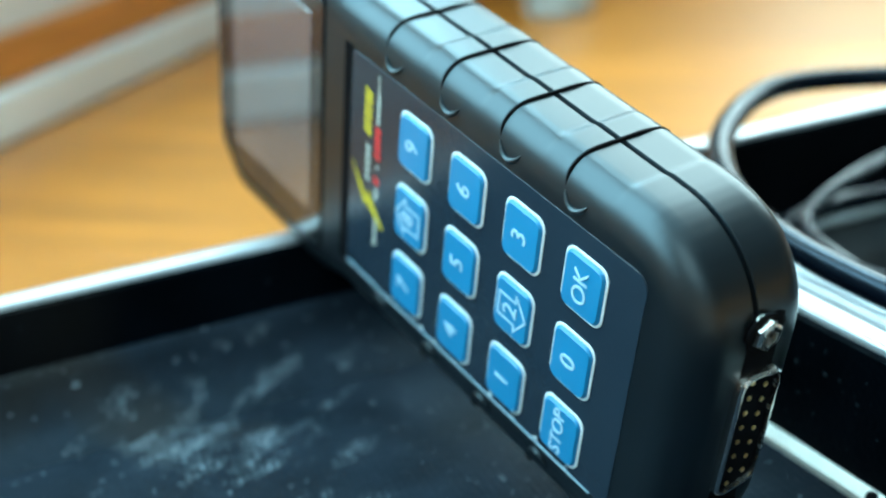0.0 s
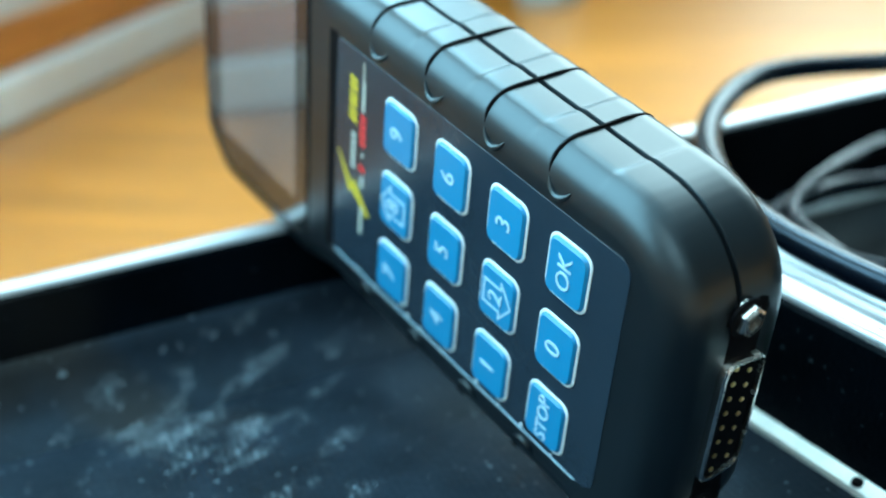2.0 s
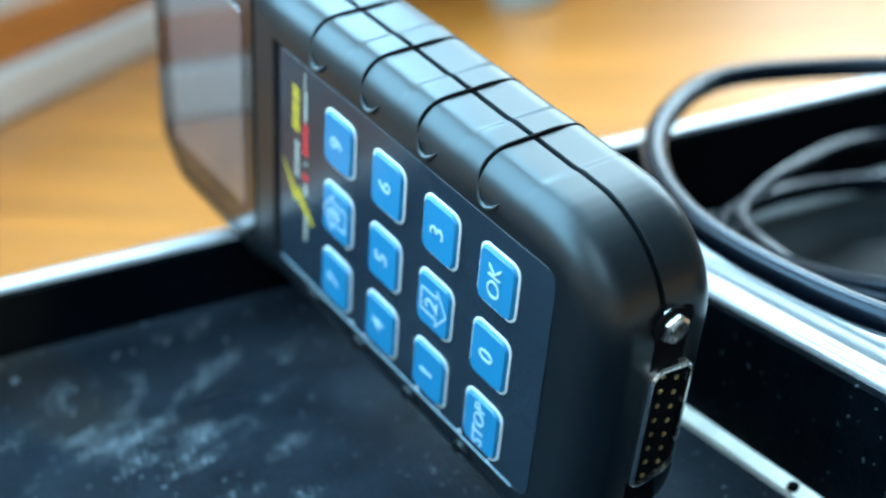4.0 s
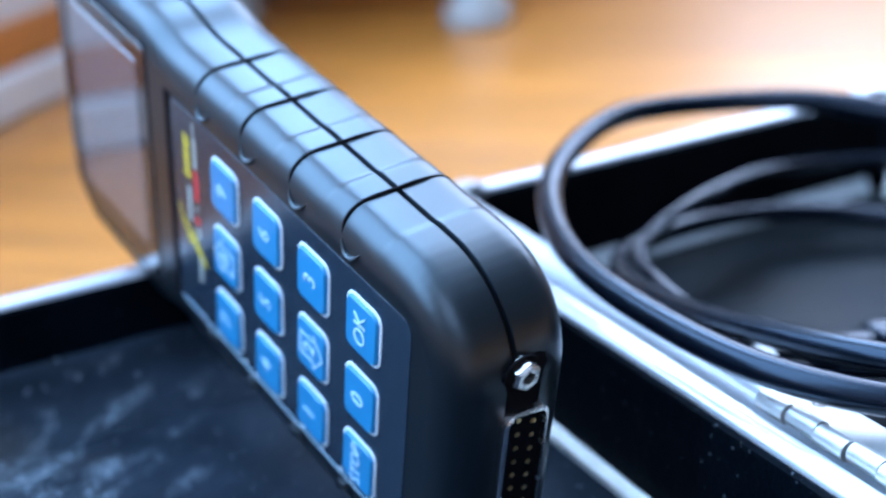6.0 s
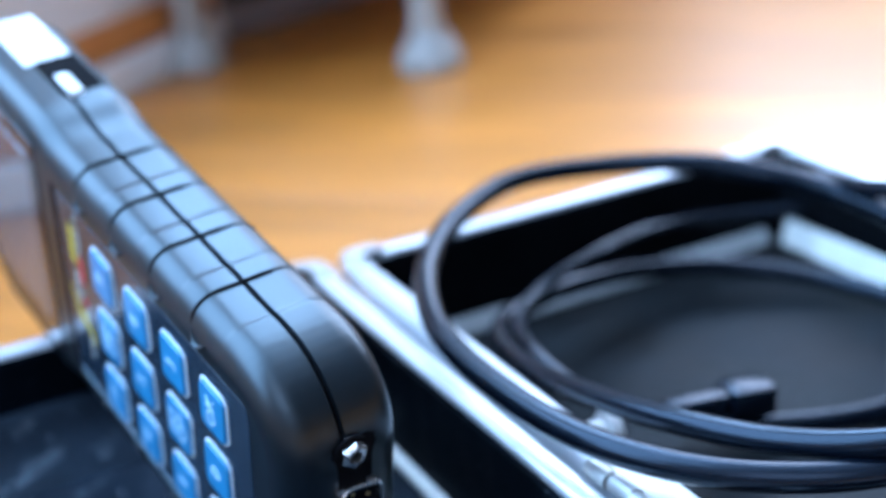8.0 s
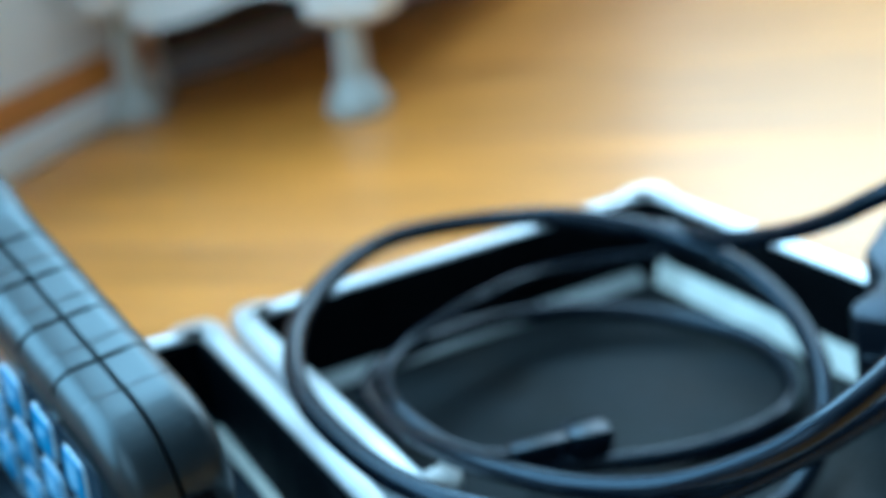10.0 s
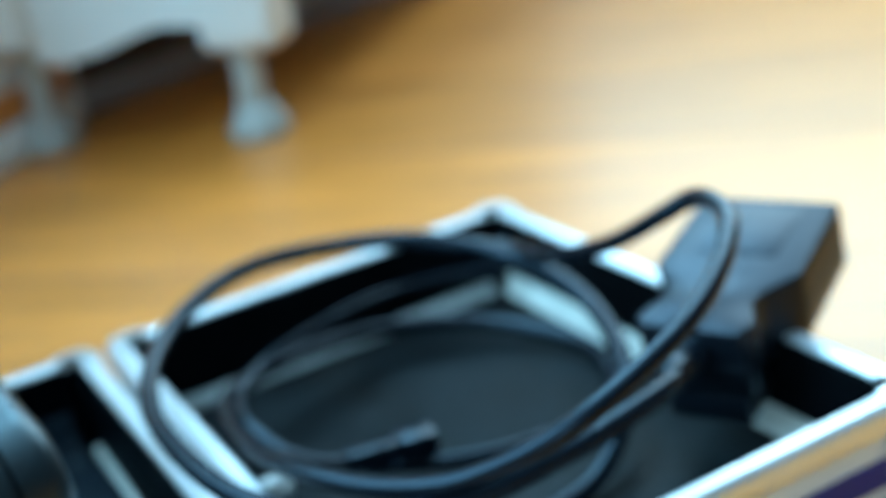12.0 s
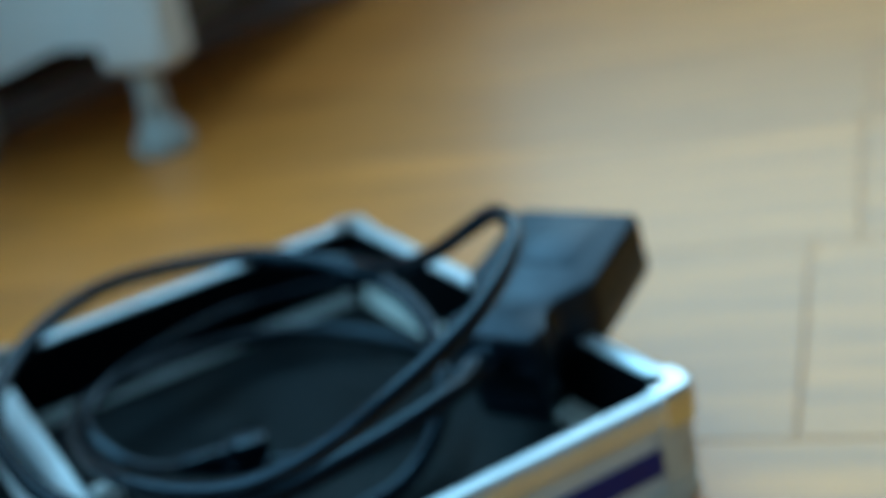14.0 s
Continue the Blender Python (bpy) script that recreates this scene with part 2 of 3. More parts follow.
def inset(outline, d):
    n = len(outline)
    res = []
    for i in range(n):
        t = (outline[(i + 1) % n] - outline[i - 1]).normalized()
        res.append(outline[i] + Vector((-t.y, t.x)) * d)
    return res


def loft(rings, cap=True, closed=True, bm=None):
    """Skin through rings of 3D points, equal in number."""
    bm = bm or bmesh.new()
    vs = [[bm.verts.new(p) for p in r] for r in rings]
    n = len(vs[0])
    for a, b in zip(vs, vs[1:]):
        for i in range(n if closed else n - 1):
            j = (i + 1) % n
            bm.faces.new((a[i], a[j], b[j], b[i]))
    if cap:
        bm.faces.new(vs[0])
        bm.faces.new(vs[-1])
    return bm


def smooth_path(points, step=0.002):
    """A Catmull-Rom path through points."""
    ps = [Vector(p) for p in points]
    ps = [2 * ps[0] - ps[1], *ps, 2 * ps[-1] - ps[-2]]
    out = []
    for i in range(1, len(ps) - 2):
        a, b, c, d = ps[i - 1:i + 3]
        k = max(2, int((c - b).length / step))
        for j in range(k):
            t = j / k
            out.append(0.5 * (2 * b + (c - a) * t + (2 * a - 5 * b + 4 * c - d) * t * t + (3 * b - a - 3 * c + d) * t ** 3))
    out.append(ps[-2])
    return out


def tube(points, radius, sides=10, bm=None):
    """A round sweep; radius is a number or a function of the way along, 0 to 1."""
    ref = Vector((0, 0, 1))
    rings = []
    n = len(points)
    for i, p in enumerate(points):
        t = (points[min(i + 1, n - 1)] - points[max(i - 1, 0)]).normalized()
        if abs(t.dot(ref)) > 0.95:
            ref = Vector((1, 0, 0))
        x = ref.cross(t).normalized()
        y = t.cross(x).normalized()
        ref = y
        r = radius(i / (n - 1)) if callable(radius) else radius
        rings.append([p + (x * math.cos(2 * math.pi * k / sides) + y * math.sin(2 * math.pi * k / sides)) * r for k in range(sides)])
    return loft(rings, bm=bm)


def lathe(profile, sides=24, axis='Z', bm=None):
    """A turned body from (radius, height) pairs."""
    rings = []
    for r, h in profile:
        ring = []
        for k in range(sides):
            a = 2 * math.pi * k / sides
            c, s = r * math.cos(a), r * math.sin(a)
            ring.append(Vector((c, s, h)) if axis == 'Z' else Vector((h, c, s)) if axis == 'X' else Vector((s, h, c)))
        rings.append(ring)
    return loft(rings, bm=bm)


def letters(text, size, thick=0.00008):
    """A word as a mesh, in the x-y plane, centred, with Blender's own font."""
    cu = bpy.data.curves.new("word", 'FONT')
    cu.body, cu.size, cu.extrude = text, size, thick
    cu.align_x, cu.align_y = 'CENTER', 'CENTER'
    cu.resolution_u = 3
    ob = bpy.data.objects.new("word", cu)
    scene.collection.objects.link(ob)
    bpy.context.view_layer.update()
    me = bpy.data.meshes.new_from_object(ob.evaluated_get(bpy.context.evaluated_depsgraph_get()))
    bpy.data.objects.remove(ob)
    bpy.data.curves.remove(cu)
    return me


# ---- the room ----
def setting(name, bm, mat, label, m=ROOM, category="", smooth=False):
    ob = new(name, mesh_of(name, bm, mat, smooth))
    ob.matrix_world = m
    return tagged(ob, label, category or name.split("_")[0], kind="structure")


# floor slab, then the planks that lie on it
floor = setting("floor", block((LEFT - 0.12, REAR - 0.12, -0.06), (SIDE + 0.12, 0.14, -0.004)), WOOD, "warm honey-brown lacquered plank floor", category="floor")

# window wall: a low window and a corner window in it
bm = block((LEFT, 0, 0), (-0.90, 0.14, 2.5))
block((-0.90, 0.0, 0), (-0.15, 0.14, 0.17), bm=bm)
block((-0.90, 0, 2.36), (-0.15, 0.14, 2.5), bm=bm)
block((-0.15, 0, 0), (0.08, 0.14, 2.5), bm=bm)
block((0.08, 0, 0), (SIDE, 0.14, 0.55), bm=bm)
block((0.08, 0, 2.37), (SIDE, 0.14, 2.5), bm=bm)
setting("wall_window_side", bm, PLASTER, "light grey plastered wall with window openings", category="wall")
bm = block((SIDE, REAR, 0), (SIDE + 0.12, -1.08, 2.5))
block((SIDE, -1.08, 0), (SIDE + 0.12, 0.14, 0.36), bm=bm)
block((SIDE, -0.03, 0.36), (SIDE + 0.12, 0.14, 2.37), bm=bm)
block((SIDE, -1.08, 2.37), (SIDE + 0.12, 0.14, 2.5), bm=bm)
setting("wall_right", bm, LIGHT_CUT_WALL, "plain unseen wall with a window opening, darkened to cut bounced light", category="wall")
bm = block((LEFT - 0.12, REAR, 0), (LEFT, 0.14, 0.55))
block((LEFT - 0.12, REAR, 0.55), (LEFT, -1.0, 2.05), bm=bm)
block((LEFT - 0.12, -0.20, 0.55), (LEFT, 0.14, 2.05), bm=bm)
block((LEFT - 0.12, REAR, 2.05), (LEFT, 0.14, 2.5), bm=bm)
setting("wall_left", bm, DIMMED_WALL, "plain unseen wall with a window opening, darkened to cut bounced light", category="wall")
setting("wall_rear", block((LEFT - 0.12, REAR - 0.12, 0), (SIDE + 0.12, REAR, 2.5)), LIGHT_CUT_WALL, "plain unseen wall, darkened to cut bounced light", category="wall")
setting("ceiling", block((LEFT - 0.12, REAR - 0.12, 2.5), (SIDE + 0.12, 0.14, 2.6)), CEILING_PAINT, "plain pale plastered ceiling", category="ceiling")
setting("baseboard", block((LEFT, -0.012, 0.0), (0.10, -0.0005, 0.017), 0.002), WHITE_PAINT, "narrow white painted baseboard along the wall", category="baseboard")
setting("trim", block((LEFT, -0.007, 0.0175), (0.10, -0.0005, 0.034), 0.0015), BROWN_TRIM, "orange-brown varnished wooden trim above the baseboard", category="trim")

# beyond the corner under the cabinet the skirting turns into the room
TURNED = ROOM @ pose(0.112, 0.004, 0, 0, 0, -21.5)
# white skirting under the cabinet, with the shade put into its grey
setting("baseboard_2", block((0.0, -0.006, 0.0), (0.75, 0.004, 0.017), 0.002), SHADED_PAINT, "white baseboard running under the cabinet, its shade painted grey", TURNED, category="baseboard")
# shade painted into the trim; made taller and longer to block light underneath
setting("trim_2", block((0.0, -0.002, 0.0175), (0.75, 0.004, 0.060), 0.0015), SHADED_TRIM, "brown trim above the baseboard, shade painted in, raised to block light", TURNED, category="trim")


def window_frame(name, s0, s1, z0, z1, label, m=ROOM):
    """A white frame in a wall opening, with a middle post."""
    ob = thing(name, m, label, name.split("_")[0], kind="structure")
    w = 0.03
    for part_name, lo, hi in (("frame_rail", (s0, 0.03, z0), (s1, 0.08, z0 + w)), ("frame_rail", (s0, 0.03, z1 - w), (s1, 0.08, z1)),
                              ("frame_post", (s0, 0.03, z0 + w), (s0 + w, 0.08, z1 - w)), ("frame_post", (s1 - w, 0.09, z0 + w), (s1, 0.13, z1 - w))):
        part(part_name, block(lo, hi, 0.004), WHITE_PAINT, ob)
    return ob


window_frame("window_1", -0.90, -0.15, 0.17, 2.36, "wide low window with a white frame")
window_frame("window_2", 0.08, SIDE, 0.55, 2.37, "corner window with a white frame")
window_frame("window_3", 0.03, 1.08, 0.36, 2.37, "wide side window with a white frame", ROOM @ pose(SIDE, 0, 0, 0, 0, -90))
# added frame for the unseen fill window in the left wall
window_frame("window_4", -1.0, -0.20, 0.55, 2.05, "plain added window, out of view, with a white frame", ROOM @ pose(LEFT, 0, 0, 0, 0, 90))


# ---- white cabinet on levelling feet ----
def levelling_foot(parent, s, y):
    post = part("leg_post", tube([Vector((s, y, 0.010)), Vector((s, y, 0.066))], 0.0074, 16), FOOT, parent, "short pale plastic post")
    part("foot_disc", lathe([(0.0, 0.0), (0.0142, 0.0), (0.0156, 0.003), (0.0150, 0.0075), (0.0118, 0.0125), (0.0084, 0.018), (0.0, 0.018)], 28), FOOT, post, "round pale plastic foot")
    for ob in post.children:
        ob.matrix_parent_inverse = Matrix()
        ob.location = (s, y, 0)


def cabinet():
    ob = thing("white_cabinet", ROOM, "white low cabinet with arched end, dark front and levelling feet", "cabinet")
    y0, y1, s0, s1, top = -0.170, -0.010, 0.036, 0.60, 0.33

    def apron(sa, sb):
        # end board: straight top, two rounded lobes and an arch between them
        pts = [(y0 + 0.002, top), (y0 + 0.002, 0.064), (-0.128, 0.0605)]
        for k in range(0, 13):
            t = k / 12
            pts.append((-0.112 + t * 0.066, 0.0490 + 0.0135 * (0.5 + 0.5 * math.cos(math.pi * t ** 0.8))))
        for k in range(1, 8):
            a = math.pi * (1.5 + 0.5 * k / 7)
            pts.append((-0.046 + 0.014 * math.cos(a), 0.0625 + 0.0135 * math.sin(a)))
        pts.append((-0.030, 0.063))
        pts.append((y1, 0.062))
        pts += [(y1, top)]
        return loft([[Vector((q, y, z)) for y, z in pts] for q in (sa, sb)])

    part("end_panel", apron(s0, s0 + 0.018), CABINET_PAINT, ob, "white end board with arched lower edge", angle=50)
    # front hangs low and runs on out of view to shade the floor underneath
    part("front_panel", block((s0 + 0.018, y0 + 0.004, 0.056), (s1, y0 + 0.020, top - 0.001), 0.002), CABINET_FRONT, ob, "dark front board of the cabinet")
    part("cabinet_floor", block((s0 + 0.018, y0 + 0.020, 0.064), (s1, y1 - 0.006, 0.080), 0.001), CABINET_PAINT, ob)
    part("top_board", block((s0 - 0.006, y0 - 0.006, top), (s1 + 0.006, y1 - 0.002, top + 0.018), 0.003), CABINET_PAINT, ob)
    part("corner_block", block((s0 - 0.004, y0 - 0.003, 0.0465), (s0 + 0.024, y0 + 0.040, 0.20), 0.007, 3), CABINET_PAINT, ob, "rounded white corner block")
    part("rear_bracket", block((s0 - 0.012, y1 - 0.028, 0.058), (s0 + 0.016, y1 - 0.002, 0.20), 0.006, 3), CABINET_PAINT, ob, "rounded white bracket at the back")
    for s, y in ((s0 + 0.012, -0.146), (s0 + 0.016, -0.020)):
        levelling_foot(ob, s, y)


cabinet()


# ---- the aluminium case, lying open ----
CASE_FRONT, CASE_BACK, RIM_TOP, INNER_FLOOR = -0.1815, 0.0, 0.031, 0.0040
case = thing("aluminium_case", Matrix(), "small aluminium-edged tool case lying open on the floor", "case")


def shell(name, x0, x1, label, striped):
    """One half of the case: panels, rim, corner caps, lining and the strips at the foot of the lining."""
    y0, y1 = CASE_FRONT, CASE_BACK
    outline = rounded([(x0, y0, 0.007), (x1, y0, 0.007), (x1, y1, 0.007), (x0, y1, 0.007)], 0.01, 6)

    fine = rounded([(x0, y0, 0.007), (x1, y0, 0.007), (x1, y1, 0.007), (x0, y1, 0.007)], 0.002, 6)

    def ring(d, z):
        return [Vector((p.x, p.y, z)) for p in inset(outline, d)]

    body = part(name, loft([ring(0.0008, 0.0), ring(0.0004, 0.001), ring(0.0004, 0.027), ring(0.0042, 0.027), ring(0.0042, 0.0025), ]), PANEL, case, label)
    part("rim", loft([ring(0.0030, 0.0235), ring(0, 0.0235), ring(-0.0004, 0.0245), ring(-0.0004, 0.0290), ring(0.0003, 0.0304), ring(0.0013, 0.0310),
                      ring(0.0022, 0.0310), ring(0.0024, 0.0306), ring(0.0029, 0.0306), ring(0.0031, 0.0310), ring(0.0042, 0.0310), ring(0.0049, 0.0306), ring(0.0052, 0.0300), ring(0.0052, 0.0280), ring(0.0030, 0.0275)], cap=False),
         ALU, body, "satin aluminium rim profile")
    part("bottom_edge", loft([ring(0.0006, 0.0004), ring(-0.0006, 0.0008), ring(-0.0006, 0.0060), ring(0.0006, 0.0064)], cap=False), CREAM_METAL, body, "dull metal bottom edge")
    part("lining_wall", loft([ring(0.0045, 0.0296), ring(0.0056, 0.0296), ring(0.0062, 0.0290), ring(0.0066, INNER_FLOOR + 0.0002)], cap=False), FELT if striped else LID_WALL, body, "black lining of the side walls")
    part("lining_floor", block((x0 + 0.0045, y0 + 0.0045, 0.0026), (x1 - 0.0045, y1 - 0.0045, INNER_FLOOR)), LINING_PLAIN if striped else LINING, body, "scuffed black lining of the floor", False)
    # strips at the foot of the walls: a lip on the wall and a slope down to the floor
    for p, q, ex, ey in (((x0, y0), (x0, y1), 1, 0), ((x1, y0), (x1, y1), -1, 0), ((x0, y1), (x1, y1), 0, -1), ((x0, y0), (x1, y0), 0, 1)):
        a, b, z, t = 0.0067, 0.0090, 0.0105 if ex < 0 else 0.0075, 0.0008
        if ex > 0:
            b, z = 0.0079, 0.0054
        prof = [(a, z + t), (a, INNER_FLOOR), (b, INNER_FLOOR), (b, INNER_FLOOR + t)]
        if ex and not striped:
            prof = [(a, 0.0066), (a, INNER_FLOOR), (0.0086, INNER_FLOOR), (0.0086, 0.0052)]
        # side strips painted brighter, front and back ones dimmer, for how light falls
        mat, note = (STRIP_LIT, "metal strip painted pale as if lit") if ex else (STRIP_SHADED, "metal strip painted grey as if shaded")
        if ey and not striped:
            # the lining of this half runs down to its floor in a soft cove
            prof = [(a, 0.0172), (a, INNER_FLOOR), (0.0210, INNER_FLOOR), (0.0205, INNER_FLOOR + 0.0005), (0.0150, 0.0066), (0.0110, 0.0100), (0.0085, 0.0142), (0.0078, 0.0168)]
            mat, note = LINING, "scuffed black cove of the lining"
        rings = []
        for end, sg in ((p, 1), (q, -1)):
            rings.append([Vector((end[0] + ex * d + (0.0112 * sg if ey else 0), end[1] + ey * d + (0.0112 * sg if ex else 0), h)) for d, h in prof])
        part("floor_strip", loft(rings), mat, body, note, bool(ey and not striped), 60)
    for cx, sx in ((x0, 1), (x1, -1)):
        for cy, sy in ((y0, 1), (y1, -1)):
            cap = rounded([(-0.0010, -0.0010, 0.0065), (0.0115, -0.0010, 0.002), (0.0115, 0.0058, 0.001), (0.0058, 0.0058, 0.001), (0.0058, 0.0115, 0.001), (-0.0010, 0.0115, 0.002)], 0.004, 5)
            rings = []
            for d, h in ((0, 0.0225), (0, 0.0302), (0.0004, 0.0312), (0.0012, 0.0318)):
                pts = [Vector((cx + sx * p.x, cy + sy * p.y, h)) for p in inset(cap, d)]
                rings.append(pts)
            part("corner_cap", loft(rings), ALU_BRIGHT, body, "bright rounded metal corner")
            part("corner_bracket", corner_plate(fine, cx, cy), CREAM_METAL, body, "yellowed metal corner bracket")
    part("stripe", block((x0 + 0.0145, y0 - 0.0001, 0.0112), (x1 - 0.0045, y0 + 0.0010, 0.0182), 0.0), NAVY, body, "navy blue stripe along the side", False)
    return body


def corner_plate(outline, cx, cy):
    """A thin upright plate bent round a case corner."""
    near = Vector((cx, cy))
    n = len(outline)
    close = [i for i in range(n) if (outline[i] - near).length < 0.0150]
    first = next(i for i in close if (i - 1) % n not in close)
    run = [(first + k) % n for k in range(len(close))]
    rings = []
    for d, h in ((0.0004, 0.0068), (-0.0005, 0.0070), (-0.0005, 0.0228), (0.0004, 0.0230)):
        ins = inset(outline, d)
        rings.append([Vector((ins[i].x, ins[i].y, h)) for i in run])
    return loft(rings, cap=False, closed=False)


base_half = shell("base_half", 0.0, 0.136, "cream-sided half of the case with a navy stripe", True)
lid_half = shell("lid_half", -0.168, -0.0045, "cream-sided half of the case with black lining", False)


def hinge():
    """A pinned hinge between the two rims."""
    knuckles = 8
    y, step = -0.1215, 0.0066
    leaf = part("hinge", block((-0.0006, y - knuckles * step, 0.0313), (0.0062, y, 0.0320), 0.0003, 1), HINGE, case, "dull pinned metal hinge")
    for k in range(knuckles):
        x = -0.0019 if k % 2 else -0.0024
        a = Vector((x, y - k * step - 0.0003, 0.0316))
        part("knuckle", tube([a, a + Vector((0, -step + 0.0005, 0))], 0.0017, 12), HINGE, leaf)
    for k in (1, 4, 7):
        screw = lathe([(0.0, 0.0), (0.0016, 0.0), (0.0014, 0.0005), (0.0, 0.0008)], 14)
        bmesh.ops.translate(screw, vec=(0.0036, y - k * step, 0.0320), verts=screw.verts[:])
        part("hinge_screw", screw, NICKEL, leaf)


hinge()
# bolts that hold the hinge, through the lining, and a rivet on the strip
for y in (-0.1040, -0.1600):
    bolt = lathe([(0.0, 0.0), (0.0024, 0.0), (0.0024, 0.0050), (0.0036, 0.0052), (0.0036, 0.0068), (0.0030, 0.0076), (0.0, 0.0080)], 18, 'X')
    bmesh.ops.translate(bolt, vec=(0.0060, y, 0.0258), verts=bolt.verts[:])
    part("hinge_bolt", bolt, WHITE_PAINT, base_half, "pale bolt end on the lining")
rv = lathe([(0.0, 0.0), (0.0012, 0.0), (0.0010, 0.0008), (0.0, 0.0011)], 14)
bmesh.ops.translate(rv, vec=(-0.0121, -0.1091, 0.0056), verts=rv.verts[:])
part("rivet", rv, GROOVE, lid_half, "dark rivet on the strip")


# ---- the hand-held diagnostic tester ----
TESTER = Matrix(((0.1613, 0.9869, 0.0085, -0.06549), (-0.9454, 0.157, -0.2857, -0.0595), (-0.2833, 0.038, 0.9583, 0.06258), (0, 0, 0, 1)))
PITCH_U, PITCH_V = 0.01405, 0.01397
TOP, BOTTOM = 0.0168, -0.0428
RIDGES = [-0.0108, 0.0043, 0.0194, 0.0344]
GRIP = 0.0151
RIDGE_H = 0.00026

tester = thing("diagnostic_tester", TESTER, "black plastic hand-held tester with blue keys standing on its side", "tester")


def ease(t):
    t = min(1, max(0, t))
    return t * t * (3 - 2 * t)


def ridge(u):
    """Finger ridges along the long sides: each rises in a small step and slopes away through the next groove."""
    first = RIDGES[0] + 0.60 * GRIP
    k = (u - first) / GRIP
    if k < 0:
        return 0.0
    if k < 3:
        w = k % 1
        return RIDGE_H * ease(w / 0.08) * (1 - max(0, w - 0.08) / 0.92)
    return RIDGE_H * ease((k - 3) / 0.08) * max(0, 1 - (u - first - 3 * GRIP) / 0.0085)


def tester_outline():
    pts = rounded([(0.0650, BOTTOM, 0.0135), (0.0650, TOP, 0.0165), (-0.0220, TOP, 0.03), (-0.0300, TOP + 0.0020, 0.03), (-0.0725, TOP + 0.0020, 0.010),
                   (-0.0725, -0.0365, 0.009), (-0.0630, -0.0455, 0.009), (-0.0300, -0.0455, 0.03), (-0.0220, BOTTOM, 0.03)], 0.0005, 14)
    return pts


OUT = tester_outline()


def tring(d, y):
    """One ring of the housing, d within its outline; the ridges fade out towards the face."""
    ring = []
    for p, q in zip(OUT, inset(OUT, d)):
        lift = ridge(p.x) * max(0, 1 - d / 0.0035) if p.x < 0.0535 else 0.0
        side = 1 if abs(p.y - TOP) < 0.0012 else -1 if abs(p.y - BOTTOM) < 0.0012 else 0
        ring.append(Vector((q.x, y, q.y + side * lift)))
    return ring


FRONT = 0.00042
front = [(0.0064, FRONT)] + [(0.0060 * (1 - math.sin(a)), FRONT + 0.0052 * (1 - math.cos(a))) for a in [math.pi / 2 * k / 7 for k in range(8)]]
levels = front + [(0.0, 0.0102), (0.0004, 0.0104), (0.0012, 0.0104)]
part("front_shell", loft([tring(*q) for q in levels]), SHELL, tester, "satin black front half of the housing", angle=50)
back = [(0.0012, 0.0111), (0.0004, 0.0111), (0.0, 0.0113), (0.0, 0.0165)] + [(0.0050 * (1 - math.cos(a)), 0.0170 + 0.0050 * math.sin(a)) for a in [math.pi / 2 * k / 6 for k in range(7)]]
part("back_shell", loft([tring(*q) for q in back]), SHELL, tester, "satin black rear half of the housing", angle=50)
part("seam", loft([tring(0.0009, 0.0103), tring(0.0009, 0.0112)]), GROOVE, tester, "black seam round the housing")

for u in RIDGES:
    for side, edge in ((1, TOP), (-1, BOTTOM)):
        z = lambda d: edge - side * (d - ridge(u))
        pts = [(u, 0.0212, z(0.0026)), (u, 0.0190, z(0.0006)), (u, 0.0150, z(-0.0001)), (u, 0.0107, z(-0.0001)), (u, 0.0062, z(-0.0001)), (u, 0.0040, z(0.0003)),
               (u, 0.0022, z(0.0015)), (u + 0.0002, 0.0012, z(0.0031)), (u + 0.0007, 0.0008, z(0.0046))]
        part("grip_groove", tube(smooth_path(pts, 0.0008), lambda t: 0.00034 * min(1, (1 - t) * 6 + 0.3), 6), GROOVE, tester)
        pts = [(u + 0.0007, 0.0006, z(0.0046)), (u + 0.0016, 0.0003, z(0.0060)), (u + 0.0031, 0.00022, z(0.0067)), (u + 0.0047, 0.0003, z(0.0060)), (u + 0.0056, 0.0006, z(0.0048))]
        part("grip_lip", tube(smooth_path(pts, 0.0006), lambda t: 0.00055 * math.sin(math.pi * (0.08 + 0.84 * t)), 8), SHELL, tester)


def plate(u0, u1, z0, z1, radii, y_front, y_back, edge=0.0002):
    """A flat plate on the tester's face with rounded corners: radii at (u0 z0), (u1 z0), (u1 z1), (u0 z1)."""
    out = rounded([(u0, z0, radii[0]), (u1, z0, radii[1]), (u1, z1, radii[2]), (u0, z1, radii[3])], 0.004, 6)
    return loft([[Vector((p.x, y, p.y)) for p in inset(out, d)] for d, y in ((0, y_back), (0, y_front + edge), (edge, y_front))])


keypad = part("keypad", plate(-0.0194, 0.0538, -0.0346, 0.0088, (0.001, 0.0025, 0.0025, 0.001), 0.0003, 0.0010, 0.00004), KEYPAD, tester, "slate-grey keypad foil")
part("keypad_gap", block((-0.0218, 0.00030, -0.0352), (-0.0194, 0.0010, 0.0092)), GROOVE, tester, "dark gap beside the keypad", False)
# highlight on the foil's lower edge, painted as a thin pale strip
part("keypad_edge_highlight", block((-0.0190, 0.00025, -0.0349), (0.0500, 0.0009, -0.0347)), KEY_PRINT, keypad, "pale strip painting the highlight on the lower edge", False)
rng = random.Random(4)
for k in range(9):
    u, s = -0.010 + k * 0.0066 + rng.uniform(-0.002, 0.002), rng.uniform(0.00012, 0.0003)
    z = -0.0346 + rng.uniform(0.0, 0.0008)
    part("chip", block((u - s, 0.00022, z - s), (u + s * 1.6, 0.0004, z + s)), KEY_WHITE, keypad, "", False)

